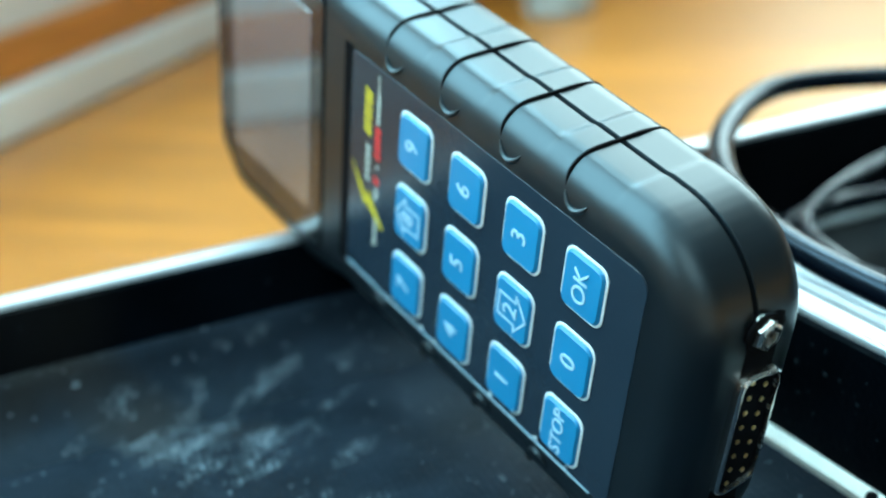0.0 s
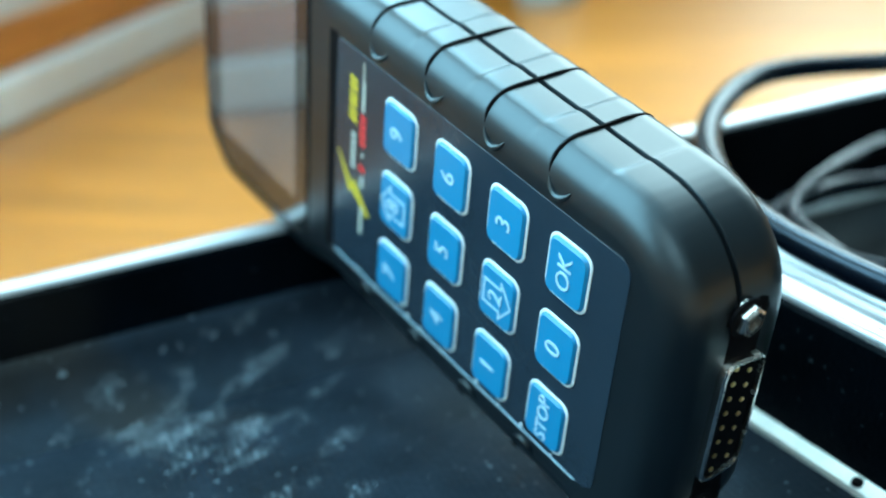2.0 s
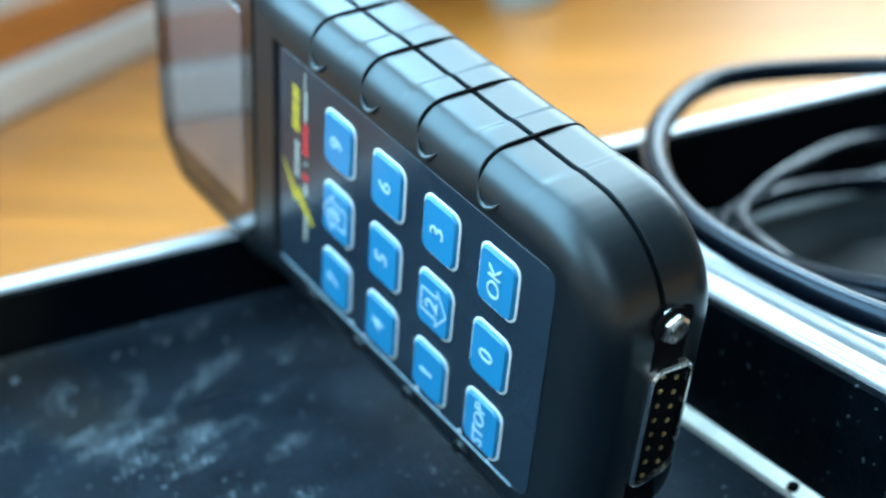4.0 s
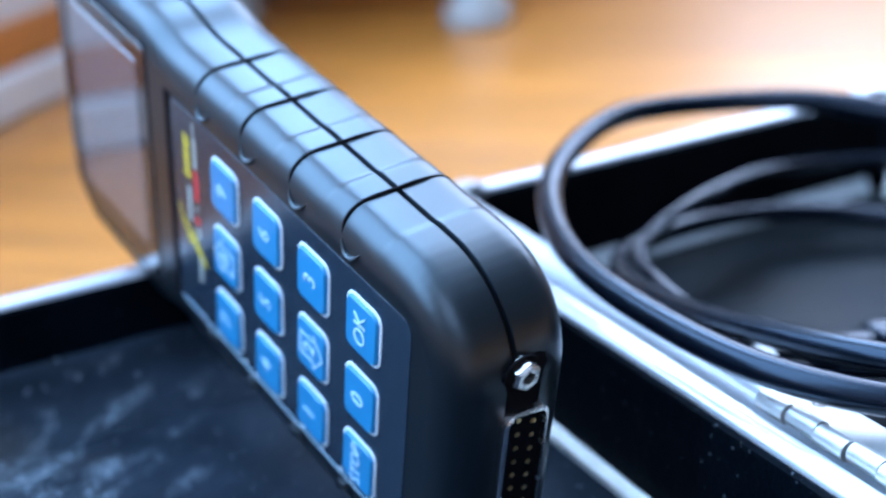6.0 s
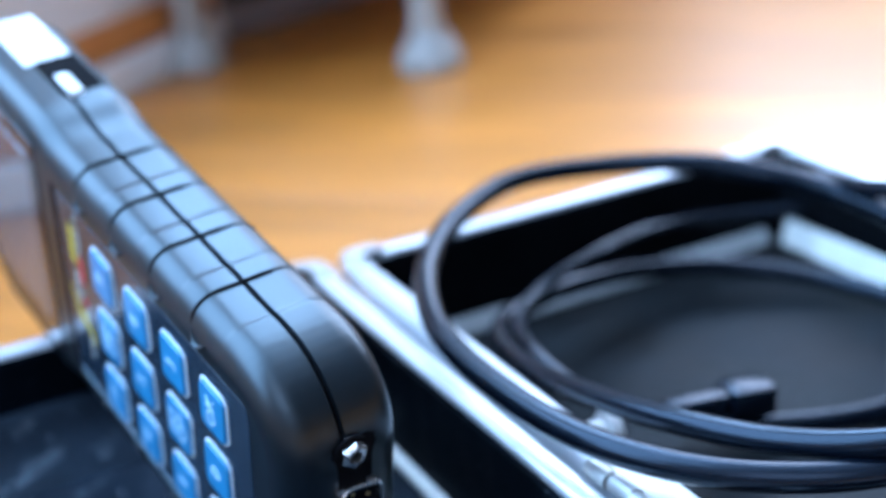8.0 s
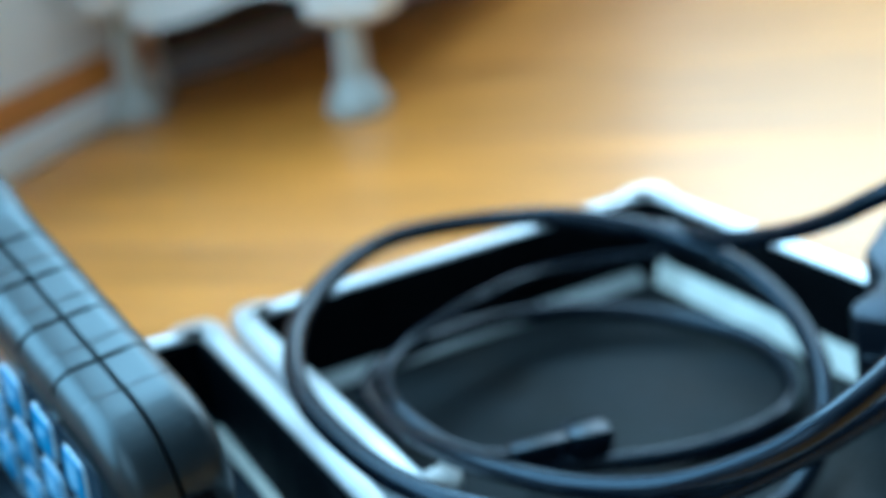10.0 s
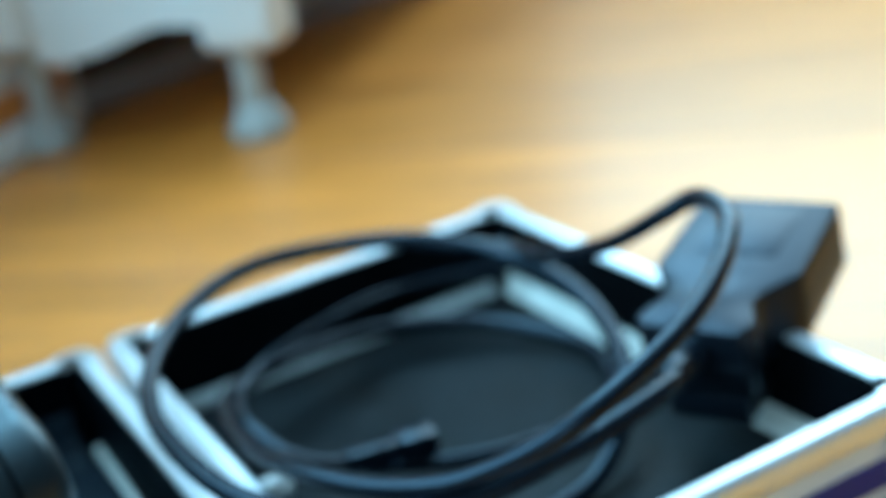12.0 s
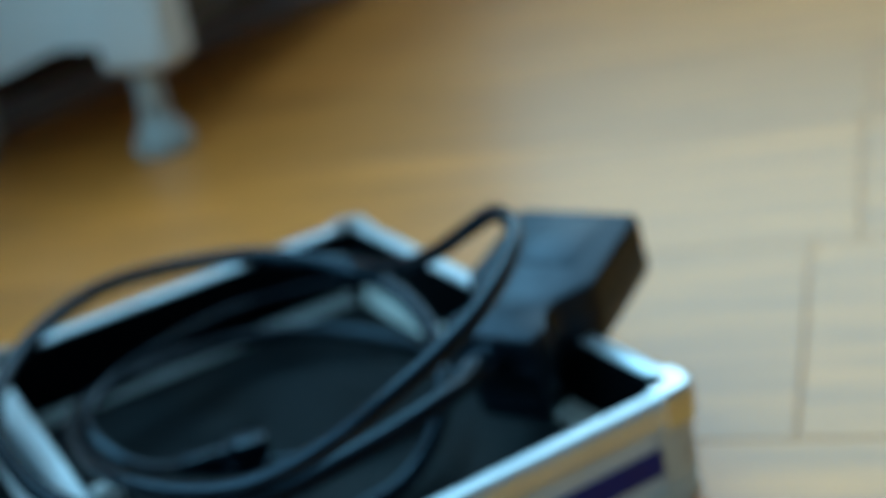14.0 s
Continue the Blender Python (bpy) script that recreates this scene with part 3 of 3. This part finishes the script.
TO_FACE = Matrix(((0, -1, 0, 0), (0, 0, -1, 0), (1, 0, 0, 0), (0, 0, 0, 1)))   # text right: up the side; text up: towards the screen


def face_mesh(name, me, mat, parent, u, z, y, label=""):
    me.transform(Matrix.Translation((u, y, z)) @ TO_FACE)
    me.materials.clear()
    me.materials.append(mat)
    ob = new(name, me)
    ob.parent = parent
    if label:
        tagged(ob, label=label)
    return ob


def arrow_outline(u, z, way, y):
    """A thin outlined arrow round a figure; way is -1 towards the screen."""
    w = 0.00018
    pts = [(-0.0036, 0.0), (-0.0010, 0.0034), (-0.0010, 0.0021), (0.0030, 0.0021), (0.0030, -0.0021), (-0.0010, -0.0021), (-0.0010, -0.0034)]
    bm = bmesh.new()
    for i, p in enumerate(pts):
        q = pts[(i + 1) % len(pts)]
        a, b = Vector((u - way * p[0], z + p[1])), Vector((u - way * q[0], z + q[1]))
        d = (b - a).normalized()
        nrm = Vector((-d.y, d.x)) * w
        a, b = a - d * w * 0.8, b + d * w * 0.8
        vs = [Vector((c.x, yy, c.y)) for yy in (y, y + 0.0002) for c in (a + nrm, b + nrm, b - nrm, a - nrm)]
        loft([vs[:4], vs[4:]], bm=bm)
    return bm


KEY_ROWS = (("9", "6", "3", "OK"), ("8", "5", "2", "0"), ("7", "4", "1", "STOP"))
for j, row in enumerate(KEY_ROWS):
    for i, word in enumerate(row):
        u, z = i * PITCH_U, -j * PITCH_V
        w, h = 0.0046, 0.0053
        key = part("key", plate(u - w + 0.0004, u + w - 0.0004, z - h + 0.0004, z + h - 0.0004, (0.0017, 0.0017, 0.0017, 0.0017), -0.0004, 0.0003, 0.0004), KEY_BLUE, tester, "raised blue key")
        part("key_border", plate(u - w, u + w, z - h, z + h, (0.002, 0.002, 0.002, 0.002), 0.00012, 0.0004, 0.0001), KEY_WHITE, key, "pale outline of the key")
        size = 0.0048 if len(word) == 1 else 0.0042 if word == "OK" else 0.0036
        face_mesh("figure", letters(word, size), KEY_PRINT, key, u - 0.0001, z, -0.00046, "white printed " + word)
        if word in "82":
            part("arrow", arrow_outline(u, z, 1 if word == "2" else -1, -0.00048), KEY_PRINT, key, "white outlined arrow", False)

# the printed mark beside the keys, as plain slanted bars: yellow, pale and red, with a yellow flash
def bar(name, u0, u1, z0, z1, mat, lean=0.0):
    pts = [(u0, z0), (u1, z0 + lean), (u1, z1 + lean), (u0, z1)]
    part(name, loft([[Vector((u, y, z)) for u, z in pts] for y in (0.00022, 0.0004)]), mat, keypad, "", False)


for z in (0.0016, -0.0014, -0.0044):
    # one thick stroke and one thin one, leaning, for each of three signs
    bar("yellow_bar", -0.0151, -0.0129, z, z + 0.0010, PRINT_YELLOW, -0.0006)
    bar("yellow_bar", -0.0151, -0.0129, z + 0.0015, z + 0.0023, PRINT_YELLOW, -0.0006)
for k in range(5):
    bar("pale_bar", -0.0142, -0.0131, -0.0138 + k * 0.0015, -0.0128 + k * 0.0015, PRINT_PALE, -0.0003)
for k in range(4):
    bar("red_bar", -0.0117, -0.0101, -0.0082 + k * 0.0016, -0.0070 + k * 0.0016, PRINT_RED, -0.0003)
bar("red_bar", -0.0117, -0.0101, -0.0133, -0.0121, PRINT_RED, -0.0003)
bar("pale_dot", -0.0111, -0.0105, -0.0104, -0.0098, PRINT_PALE)
bar("pale_rule", -0.0113, -0.0106, -0.0016, 0.0042, PRINT_PALE)
bar("pale_rule", -0.0113, -0.0110, 0.0042, 0.0075, PRINT_PALE)
bar("pale_rule", -0.0112, -0.0104, -0.0166, -0.0144, PRINT_PALE)
bar("pale_rule", -0.0110, -0.0103, -0.0262, -0.0202, PRINT_PALE)
flash = [(-0.0184, -0.0124), (-0.0136, -0.0178), (-0.0133, -0.0160), (-0.0082, -0.0214), (-0.0085, -0.0219), (-0.0140, -0.0184), (-0.0142, -0.0196)]
part("yellow_flash", loft([[Vector((u, y, z)) for u, z in flash] for y in (0.00020, 0.0004)]), PRINT_YELLOW, keypad, "", False)

# screen
def screen_plate(grow, y_front, y_back):
    out = rounded([(-0.0672 - grow, -0.0270, 0.004), (-0.0600, -0.0385 - grow, 0.004), (-0.0288 + grow, -0.0385 - grow, 0.002), (-0.0288 + grow, 0.0135 + grow, 0.002), (-0.0672 - grow, 0.0135 + grow, 0.003)], 0.004, 5)
    return loft([[Vector((p.x, y, p.y)) for p in inset(out, d)] for d, y in ((0, y_back), (0, y_front + 0.0002), (0.0002, y_front))])


screen = part("screen", screen_plate(0.0, 0.0002, 0.0010), SCREEN, tester, "dark glossy screen window")
part("screen_gasket", screen_plate(0.0007, 0.00034, 0.0010), GROOVE, screen)
part("display", plate(-0.0615, -0.0325, -0.0320, 0.0095, (0.001, 0.001, 0.001, 0.001), 0.00012, 0.0006), LCD, screen, "grey reflecting display")

# top of the head: card slot and label
slot = part("card_slot", block((-0.0490, 0.0096, TOP + 0.0012), (-0.0338, 0.0184, TOP + 0.00235), 0.0003, 1), GROOVE, tester, "black slot in the side of the head")
part("slot_tongue", block((-0.0412, 0.0110, TOP + 0.0014), (-0.0330, 0.0138, TOP + 0.0027), 0.0003, 1), LABEL, slot, "white plug tongue in the slot")
part("label", block((-0.0690, 0.0080, TOP + 0.0010), (-0.0485, 0.0178, TOP + 0.00218), 0.0001, 1), LABEL, tester, "blank white label", False)


# connector end
def d_loft(rows):
    """Rings of the D-shaped connector outline: (growth, u)."""
    zc, yc, half, w = -0.0149, 0.0128, 0.0125, 0.0042
    out = rounded([(yc - w, zc - half + 0.0006, 0.0024), (yc + w, zc - half + 0.0018, 0.0024), (yc + w, zc + half - 0.0018, 0.0024), (yc - w, zc + half - 0.0006, 0.0024)], 0.003, 5)
    return loft([[Vector((u, p.x, p.y)) for p in inset(out, -g)] for g, u in rows])


# no hollow here: a black block carries the shade of the connector's recess
well = part("connector_well_shade", block((0.0560, 0.0068, -0.0372), (0.06515, 0.0180, 0.0062), 0.003, 3), GROOVE, tester, "black block painting the shaded recess round the connector")
shield = part("connector_shell", d_loft([(0.0, 0.0630), (0.0, 0.0661), (-0.0003, 0.0664), (-0.0007, 0.0664), (-0.0008, 0.0650)]), NICKEL, tester, "nickel-plated connector shell")
insert = part("connector_insert", d_loft([(-0.0008, 0.0630), (-0.0008, 0.0656), (-0.0010, 0.0658)]), GROOVE, shield, "black connector insert")
for row, count in ((0, 8), (1, 7)):
    for k in range(count):
        z = -0.0149 + (3.5 - k - 0.5 * row) * 0.00277
        y = 0.0128 + (-0.00142 if row == 0 else 0.00142)
        pin = lathe([(0.0, 0.0), (0.00042, 0.0), (0.00040, 0.0003), (0.0, 0.00034)], 10, 'X')
        bmesh.ops.translate(pin, vec=(0.0657, y, z), verts=pin.verts[:])
        part("contact", pin, GOLD, insert)
for z in (0.0033, -0.0331):
    # black disc in place of the shaded recess round the screw
    rec = lathe([(0.0, 0.0), (0.0031, 0.0), (0.0031, 0.0004), (0.0, 0.0004)], 20, 'X')
    bmesh.ops.translate(rec, vec=(0.0649, 0.0116, z), verts=rec.verts[:])
    part("screw_recess_shade", rec, GROOVE, tester)
    nut = lathe([(0.0, 0.0), (0.0024, 0.0), (0.0024, 0.0021), (0.0020, 0.0026), (0.0012, 0.0026), (0.0010, 0.0010), (0.0, 0.0010)], 6, 'X')
    bmesh.ops.rotate(nut, cent=(0, 0, 0), matrix=Matrix.Rotation(0.4, 3, 'X'), verts=nut.verts[:])
    bmesh.ops.translate(nut, vec=(0.0641, 0.0116, z), verts=nut.verts[:])
    part("jack_screw", nut, NICKEL, tester, "hexagonal nickel jack screw", angle=20)


# ---- the coiled cable with its vehicle plug ----
cable = thing("diagnostic_cable", Matrix.Translation((0.07, -0.09, 0.004)), "thick black rubber cable coiled in the case half", "cable")


def cable_strand(name, pts, r, parent, label="", sides=12):
    base = parent.matrix_world.translation
    ob = part(name, tube(smooth_path(pts, 0.0025), r, sides), RUBBER, parent, label)
    ob.matrix_parent_inverse = Matrix.Translation(-base)
    return ob


OUTER = [(0.1010, -0.1405, 0.0350), (0.0935, -0.1490, 0.0395), (0.0814, -0.158, 0.0415), (0.0563, -0.1600, 0.039), (0.0307, -0.1579, 0.0372), (0.0101, -0.1449, 0.0368), (-0.0031, -0.1242, 0.0376), (-0.0077, -0.0981, 0.039), (-0.0064, -0.0724, 0.0407),
         (0.0033, -0.0483, 0.0426), (0.0197, -0.0296, 0.0443), (0.0423, -0.0162, 0.0445), (0.0669, -0.018, 0.0430), (0.0883, -0.032, 0.0421), (0.104, -0.0509, 0.038), (0.1125, -0.074, 0.0319), (0.1101, -0.0983, 0.0243), (0.0981, -0.1185, 0.0166), (0.080, -0.130, 0.0085), (0.058, -0.133, 0.0066)]
INNER = [(0.0884, -0.0325, 0.0418), (0.0990, -0.0440, 0.0390), (0.1084, -0.0516, 0.0375), (0.1083, -0.0691, 0.0402), (0.1113, -0.0879, 0.0457), (0.1128, -0.1046, 0.0533), (0.1164, -0.1169, 0.0612), (0.1205, -0.1265, 0.0670), (0.1165, -0.1420, 0.0680),
         (0.1048, -0.155, 0.0654), (0.0876, -0.1658, 0.0615), (0.0696, -0.171, 0.0573), (0.0521, -0.1721, 0.0523), (0.0401, -0.1668, 0.0466), (0.0294, -0.1575, 0.0420), (0.0200, -0.1420, 0.0383), (0.0125, -0.1240, 0.0365), (0.0098, -0.1060, 0.0337), (0.0098, -0.0880, 0.0300),
         (0.0118, -0.0690, 0.0270), (0.0165, -0.0530, 0.0245), (0.0260, -0.0410, 0.0225), (0.0400, -0.0320, 0.0200), (0.0570, -0.0262, 0.0175), (0.0773, -0.0240, 0.0145), (0.0978, -0.0301, 0.0112), (0.1124, -0.0459, 0.0088), (0.1200, -0.0662, 0.0074), (0.1152, -0.0872, 0.0066), (0.1007, -0.1006, 0.0066), (0.079, -0.1022, 0.0068), (0.0579, -0.0960, 0.0078), (0.0399, -0.0840, 0.0090)]
cable_strand("outer_coil", OUTER, 0.0026, cable)
cable_strand("inner_coil", INNER, 0.0024, cable)


def vehicle_plug():
    """A flared D-shaped plug head with shoulders, lying on the rim of the case."""
    x = Vector((0.866, 0.466, 0.182)).normalized()
    y = Vector((-0.474, 0.880, 0.0)).normalized()
    z = x.cross(y)
    o = Vector((0.1063, -0.1376, 0.0420))
    m = Matrix(((x.x, y.x, z.x, o.x), (x.y, y.y, z.y, o.y), (x.z, y.z, z.z, o.z), (0, 0, 0, 1)))
    inv = Matrix.Translation(-cable.matrix_world.translation) @ m

    def add(name, bm, mat, parent, label="", angle=35):
        ob = part(name, bm, mat, parent, label, angle=angle)
        if parent is cable:
            ob.matrix_basis = inv
        return ob

    half = [(-0.002, 0.0128, 0.002), (0.0030, 0.0150, 0.002), (0.0105, 0.0118, 0.0015), (0.0150, 0.0125, 0.002), (0.0240, 0.0190, 0.004), (0.0565, 0.0185, 0.0015)]
    out = rounded([(q, -w, r) for q, w, r in half] + [(q, w, r) for q, w, r in reversed(half)], 0.002, 5)
    rings = [[Vector((p.x, p.y, h)) for p in inset(out, d)] for d, h in ((0.0022, -0.0200), (0.0006, -0.0192), (0, -0.0178), (0, -0.0105), (0.0003, -0.0102), (0.0003, -0.0098), (0, -0.0095), (0, -0.0016), (0.0005, -0.0005), (0.0016, 0.0))]
    head = add("plug_body", loft(rings), PLUG, cable, "flared black vehicle plug")
    # black block added to fill the space below the plug body
    add("plug_underblock", block((-0.001, -0.0115, -0.0290), (0.0140, 0.0100, -0.0195), 0.002), PLUG, head, "black block added under the plug")
    add("plug_mouth", block((0.0560, -0.0150, -0.0205), (0.0605, 0.0150, -0.0080), 0.0015), PLUG, head, "socket mouth of the plug")
    add("plug_recess", block((0.0590, -0.0120, -0.0180), (0.0608, 0.0120, -0.0105), 0.0008), GROOVE, head)
    add("plug_panel", block((0.0300, -0.0105, -0.0002), (0.0520, 0.0105, 0.0004), 0.0004), PLUG, head, "slightly raised panel on the plug")


vehicle_plug()
sleeve = [(0.1075, -0.1370, 0.0345), (0.1010, -0.1405, 0.0350), (0.0935, -0.1490, 0.0395), (0.0870, -0.1545, 0.0410)]
ob = part("strain_relief", tube(smooth_path(sleeve, 0.0006), lambda t: (0.0052 - 0.0020 * t) * (1.0 if int(t * 16) % 2 else 0.86), 14), RUBBER, cable, "ribbed strain relief")
ob.matrix_parent_inverse = Matrix.Translation(-cable.matrix_world.translation)

usb = thing("data_cable", Matrix.Translation((0.05, -0.07, 0.004)), "thinner black data cable with a plug lying inside the coil", "cable")
THIN = [(0.1274, -0.0198, 0.0168), (0.1079, -0.0151, 0.0187), (0.0894, -0.0161, 0.0214), (0.0735, -0.0214, 0.0240), (0.0524, -0.0310, 0.0258), (0.0330, -0.0410, 0.0260), (0.0215, -0.0530, 0.0260), (0.0165, -0.0700, 0.0260), (0.0190, -0.0840, 0.0230), (0.0255, -0.0912, 0.0196), (0.0335, -0.0927, 0.0171)]
cable_strand("thin_strand", THIN, 0.0016, usb, sides=10)


def data_plug():
    a, b = Vector((0.0318, -0.0925, 0.0172)), Vector((0.0555, -0.0955, 0.0158))
    x = (b - a).normalized()
    y = Vector((0, 0, 1)).cross(x).normalized()
    z = x.cross(y)
    m = Matrix.Translation(-usb.matrix_world.translation) @ Matrix(((x.x, y.x, z.x, a.x), (x.y, y.y, z.y, a.y), (x.z, y.z, z.z, a.z), (0, 0, 0, 1)))
    body = part("plug_grip", block((0.0, -0.0027, -0.0025), (0.0150, 0.0027, 0.0025), 0.0011, 3), RUBBER, usb, "black moulded plug grip")
    body.matrix_basis = m
    part("plug_collar", block((0.0140, -0.0040, -0.0033), (0.0238, 0.0040, 0.0033), 0.0008, 2), RUBBER, body)
    part("plug_opening", block((0.0180, -0.0033, -0.0026), (0.0240, 0.0033, 0.0026), 0.0004, 1), GROOVE, body)


data_plug()

# ---- floor planks ----
plank_w, gap = 0.125, 0.0003
lengths = random.Random(11)
shared = {}
for k in range(-11, 10):
    s = -0.2485 + k * plank_w
    y = -1.25 + lengths.uniform(-0.3, 0.0) if k else -0.4785 - 0.90
    while y < -0.03:
        n = lengths.choice((0.54, 0.66, 0.90))
        if k == 0 and y < -0.7:
            n = 0.90
        end = min(y + n, -0.012)
        y = max(y, REAR)
        n = round(end - y, 4)
        if n not in shared:
            shared[n] = mesh_of("plank", block((0, 0, -0.012), (plank_w - gap, n - gap, 0.0), 0.0003, 1), WOOD, False)
        ob = new("plank", shared[n])
        ob.parent = floor
        ob.location = (s, y, 0)
        y = end
